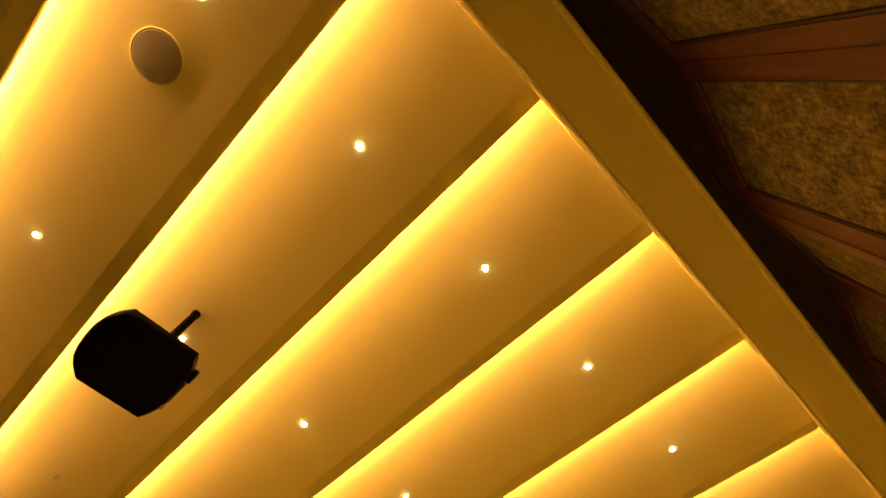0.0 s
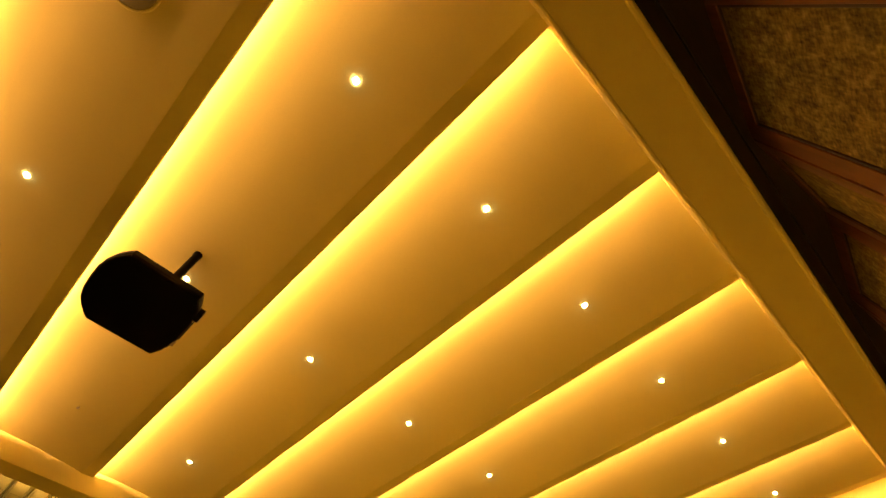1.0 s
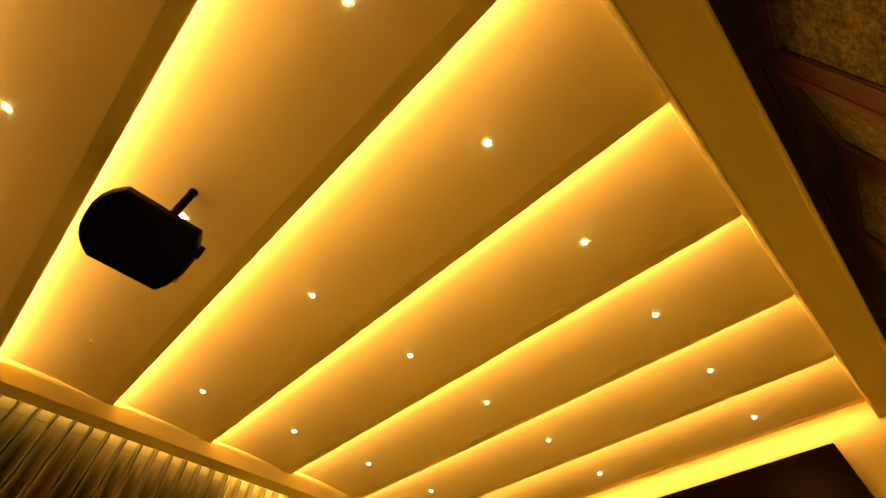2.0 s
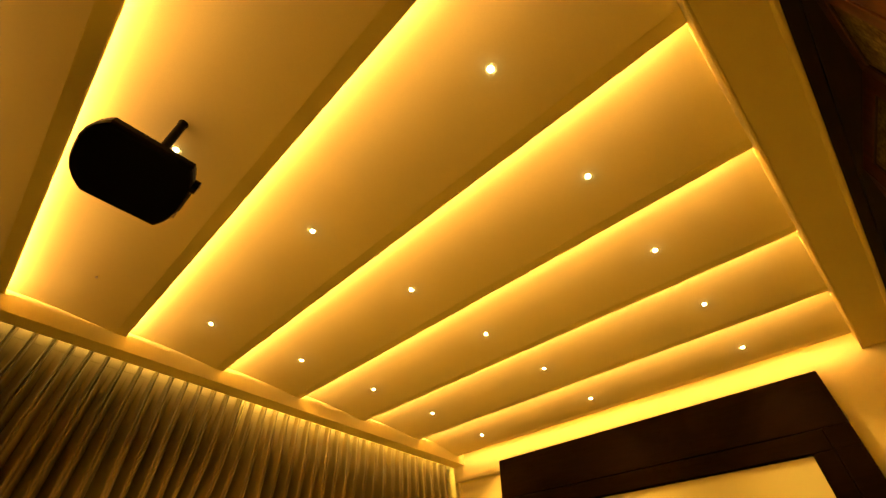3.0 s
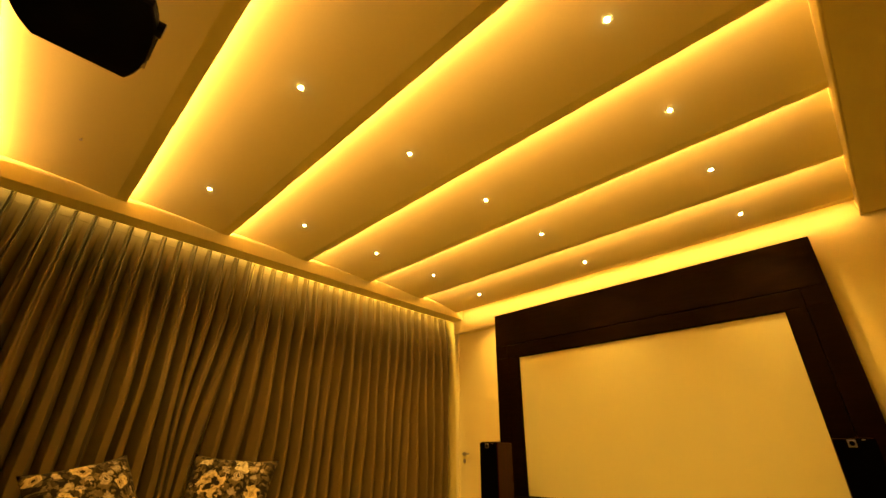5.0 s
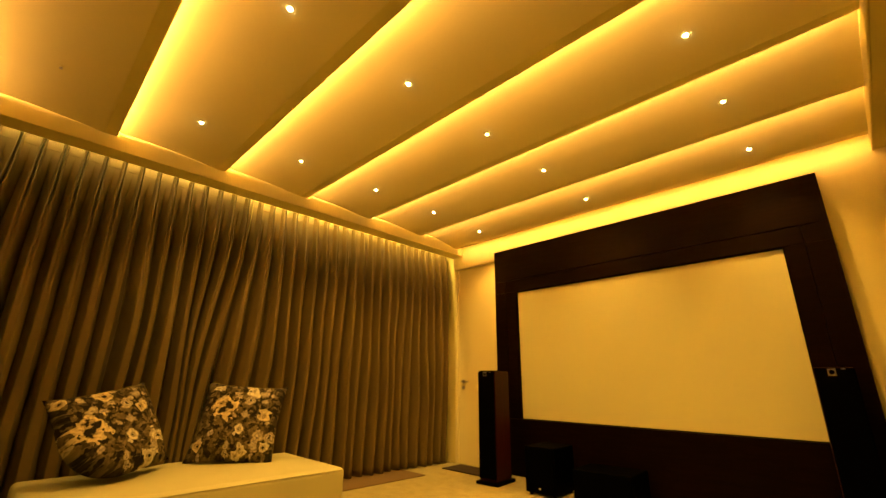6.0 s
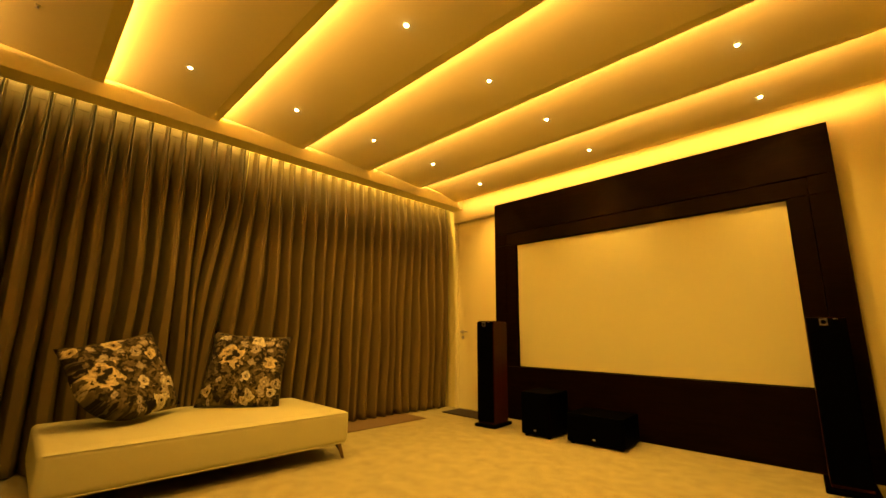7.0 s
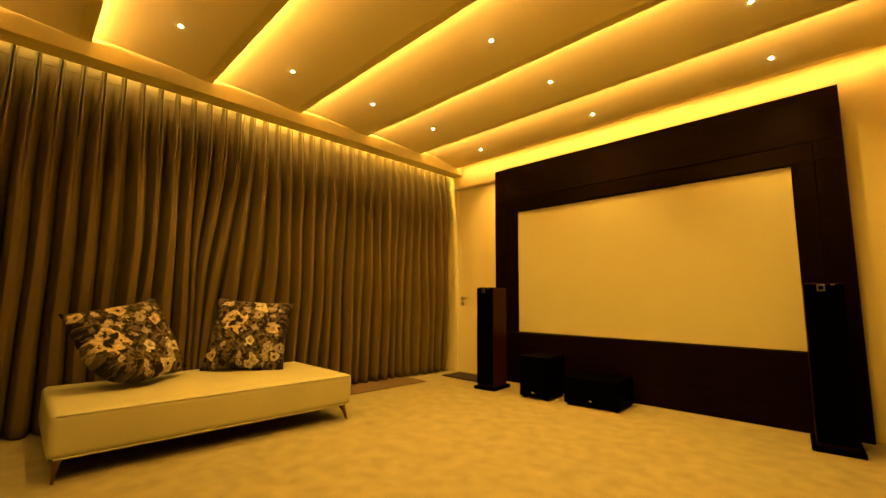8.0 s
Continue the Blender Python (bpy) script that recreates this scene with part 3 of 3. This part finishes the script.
def woofer(name, m, w, d, h, label):
    ob = thing(name, m, label, "subwoofer")
    part("cabinet", box(-w / 2, w / 2, -d / 2, d / 2, 0.02, h, 0.012, 3), BLACK_LACQUER, ob)
    part("grille", box(-w / 2 + 0.015, w / 2 - 0.015, -d / 2 - 0.014, -d / 2 + 0.002, 0.04, h - 0.02, 0.006, 2), BLACK_CLOTH, ob, "black cloth grille")
    part("badge", box(-0.012, 0.012, -d / 2 - 0.018, -d / 2 - 0.0135, 0.06, 0.075, 0.001), STEEL, ob, "tiny steel badge")
    for fx in (-1, 1):
        for fy in (-1, 1):
            part("foot", rod((fx * (w / 2 - 0.04), fy * (d / 2 - 0.04), 0), (fx * (w / 2 - 0.04), fy * (d / 2 - 0.04), 0.022), 0.018), PLASTIC, ob)
    return ob


woofer("subwoofer", pose(-2.55, 4.09, 0, 0, 0, 3), 0.33, 0.40, 0.43, "black cube subwoofer with cloth grille on the carpet")
woofer("centre_speaker", pose(-1.97, 4.17, 0, 0, 0, 4), 0.54, 0.42, 0.275, "low wide black loudspeaker with cloth grille on the carpet")


# ---- projector ----
def lens_ring(x, y, z):
    """A flat ring facing +y."""
    bm = lathe([(0.025, 0.0), (0.034, 0.0), (0.033, 0.006), (0.026, 0.006)], 32)
    bmesh.ops.transform(bm, matrix=pose(x, y, z, -90, 0, 0), verts=bm.verts[:])
    return bm


def projector():
    z0, z1 = 1.55 + 1.037, 1.625 + 1.037
    ob = thing("projector", pose(-1.834, -0.202, z0), "matte black ceiling-hung video projector on a short pole", "projector")
    w, d, h = 0.50, 0.44, z1 - z0
    bm = bmesh.new()
    # outline: bowed front, rounded back
    pts = [(w / 2 * u, 0.175 + 0.052 * (1 - abs(u) ** 2.6)) for u in (1.0, 0.9, 0.75, 0.5, 0.25, 0.0, -0.25, -0.5, -0.75, -0.9, -1.0)]
    pts += [(w / 2 * u, -0.160 - 0.085 * (1 - abs(u) ** 2.8)) for u in (-1.0, -0.97, -0.9, -0.75, -0.55, -0.3, 0.0, 0.3, 0.55, 0.75, 0.9, 0.97, 1.0)]
    rings = []
    for z, s in ((0.0, 0.955), (0.008, 0.985), (0.022, 1.0), (0.05, 0.985), (h - 0.02, 0.90), (h, 0.80)):
        rings.append([bm.verts.new((x * s, y * s, z)) for x, y in pts])
    n = len(pts)
    for a, b in zip(rings, rings[1:]):
        for i in range(n):
            bm.faces.new((a[i], a[(i + 1) % n], b[(i + 1) % n], b[i]))
    bm.faces.new(rings[-1])
    bm.faces.new(rings[0][::-1])
    body = part("body", bm, PLASTIC, ob, smooth=False)
    front = 0.222
    lens = part("lens_barrel", rod((0.125, front - 0.07, h * 0.45), (0.125, front + 0.012, h * 0.45), 0.034, 0.034, 32), PLASTIC, ob)
    part("lens_ring", lens_ring(0.125, front + 0.010, h * 0.45), STEEL, lens, "steel lens ring")
    part("front_glass", rod((0.125, front + 0.011, h * 0.45), (0.125, front + 0.014, h * 0.45), 0.024, 0.020, 32), BLACK_LACQUER, lens)
    part("sensor_window", box(-0.118, -0.084, front - 0.03, front + 0.004, 0.001, 0.024, 0.004), SPEAKER_GREY, ob, "small pale sensor window")
    part("front_bezel", box(-0.068, 0.080, front - 0.04, front + 0.006, 0.010, h - 0.014, 0.006), PLASTIC, ob, "proud black front bezel")
    for i in range(5):
        part("vent_slat", box(-0.06, 0.05, front - 0.012, front + 0.001, 0.014 + i * 0.010, 0.018 + i * 0.010, 0.001), BLACK_LACQUER, ob)
    part("mount_plate", box(-0.08, 0.13, -0.09, 0.09, h, h + 0.012, 0.003), PLASTIC, ob)
    part("pole", rod((0.094, 0.025, h + 0.01), (0.094, 0.025, LIP_Z + 0.045 - z0), 0.021), PLASTIC, ob)
    part("ceiling_rose", rod((0.094, 0.025, LIP_Z + 0.018 - z0), (0.094, 0.025, LIP_Z + 0.050 - z0), 0.023, 0.025), PLASTIC, ob)
    return ob


projector()

# ---- other fittings on the ceiling ----
SPX, SPY = -0.765, -1.005
z, slope = board_height(SPY)
speaker = thing("ceiling_speaker", pose(SPX, SPY, z, slope, 0, 0), "round recessed ceiling loudspeaker with cream-grey grille", "loudspeaker")
part("grille", lathe([(0.112, 0.004), (0.112, -0.006), (0.104, -0.011), (0.05, -0.013), (0.001, -0.0135)], 48), SPEAKER_GREY, speaker)
part("rim", lathe([(0.111, 0.004), (0.119, 0.004), (0.119, -0.006), (0.115, -0.010), (0.112, -0.008)], 48), PAINT_CEILING, speaker)
part("badge", box(-0.092, -0.078, -0.02, 0.012, -0.0155, -0.010, 0.001), STEEL, speaker)
z, slope = board_height(-0.133)
hook = thing("ceiling_sensor", pose(-3.44, -0.133, z, slope, 0, 0), "tiny steel ceiling sensor with a short stem", "sensor")
part("base", rod((0, 0, 0.004), (0, 0, -0.004), 0.018, 0.015), PAINT_CEILING, hook)
part("stem", rod((0, 0, -0.003), (0, 0, -0.016), 0.005), STEEL, hook)
part("deflector", rod((0, 0, -0.015), (0, 0, -0.018), 0.010), STEEL, hook)


# ---- folding panels along the right side ----
def weave():
    """Coarse slubbed cloth: crossing threads, darker knots and worn blotches."""
    m = material("woven_panel_fabric", (0.17, 0.125, 0.04), 0.85, vary=0.4, scale=9, fine=110, bump=0.4)
    n, l = m.node_tree.nodes, m.node_tree.links
    co = n.new("ShaderNodeTexCoord")
    total = None
    for scale, size in (((0.55, 1, 1.4), 75), ((1.4, 1, 0.55), 65), ((1, 1, 1), 14)):
        mp, no = n.new("ShaderNodeMapping"), n.new("ShaderNodeTexNoise")
        mp.inputs["Scale"].default_value = scale
        no.inputs["Scale"].default_value, no.inputs["Detail"].default_value = size, 3
        l.new(co.outputs["Object"], mp.inputs["Vector"]), l.new(mp.outputs[0], no.inputs["Vector"])
        if total is None:
            total = no.outputs["Fac"]
        else:
            add = n.new("ShaderNodeMath")
            l.new(total, add.inputs[0]), l.new(no.outputs["Fac"], add.inputs[1])
            total = add.outputs[0]
    third = n.new("ShaderNodeMath")
    third.operation = "DIVIDE"
    third.inputs[1].default_value = 3.0
    l.new(total, third.inputs[0])
    ramp = n.new("ShaderNodeValToRGB")
    e = ramp.color_ramp.elements
    e[0].position, e[0].color = 0.36, (0.022, 0.013, 0.005, 1)
    e[1].position, e[1].color = 0.66, (0.30, 0.23, 0.075, 1)
    mid = e.new(0.49)
    mid.color = (0.120, 0.088, 0.024, 1)
    l.new(third.outputs[0], ramp.inputs["Fac"]), l.new(ramp.outputs[0], n["Principled BSDF"].inputs["Base Color"])
    return m


WEAVE = weave()
FOLD_TOP = 2.957
folding = thing("folding_screen", pose(0, 0, 0), "tall folding room divider, reddish wood frames with woven gold-brown fabric", "room divider")


def fold_panel(a, b):
    """A framed panel standing between two plan points."""
    a, b = Vector((*a, 0)), Vector((*b, 0))
    w = (b - a).length
    turn = math.degrees(math.atan2(b.y - a.y, b.x - a.x))
    ob = new("panel")
    ob.parent, ob.matrix_basis = folding, pose(a.x, a.y, 0, 0, 0, turn)
    s, h = 0.092, FOLD_TOP
    part("stile", box(0.003, s, -0.018, 0.018, 0.01, h, 0.004), RED_WOOD, ob)
    part("stile", box(w - s, w - 0.003, -0.018, 0.018, 0.01, h, 0.004), RED_WOOD, ob)
    part("rail", box(s, w - s, -0.018, 0.018, h - 0.078, h, 0.004), RED_WOOD, ob)
    part("rail", box(s, w - s, -0.018, 0.018, 0.01, 0.13, 0.004), RED_WOOD, ob)
    part("fabric", box(s - 0.002, w - s + 0.002, -0.008, 0.008, 0.12, h - 0.07), WEAVE, ob)
    # dark bars give the shadow line between fabric and frame by their colour
    for x0, x1, z0, z1 in ((s, w - s, h - 0.090, h - 0.078), (s, w - s, 0.13, 0.142), (s, s + 0.012, 0.142, h - 0.090), (w - s - 0.012, w - s, 0.142, h - 0.090)):
        part("bead", box(x0, x1, -0.014, 0.014, z0, z1, 0.003), DARK_WOOD, ob, "dark bead standing in for the shadow gap round the fabric")
    return ob


plan = [(0.70, -0.78), (0.715, -0.14), (0.815, 0.56), (0.70, 1.29), (0.80, 1.90), (0.70, 2.55), (0.80, 3.20), (0.70, 3.85), (0.78, 4.45)]
for a, b in zip(plan, plan[1:]):
    fold_panel(a, b)
track = thing("folding_track", pose(0.66, 0, 2.96), "slim dark metal track over the folding panels", "track")
part("channel", box(-0.005, 0.005, -2.5, 4.5, -0.022, 0.0, 0.002), DARK_WOOD, track)
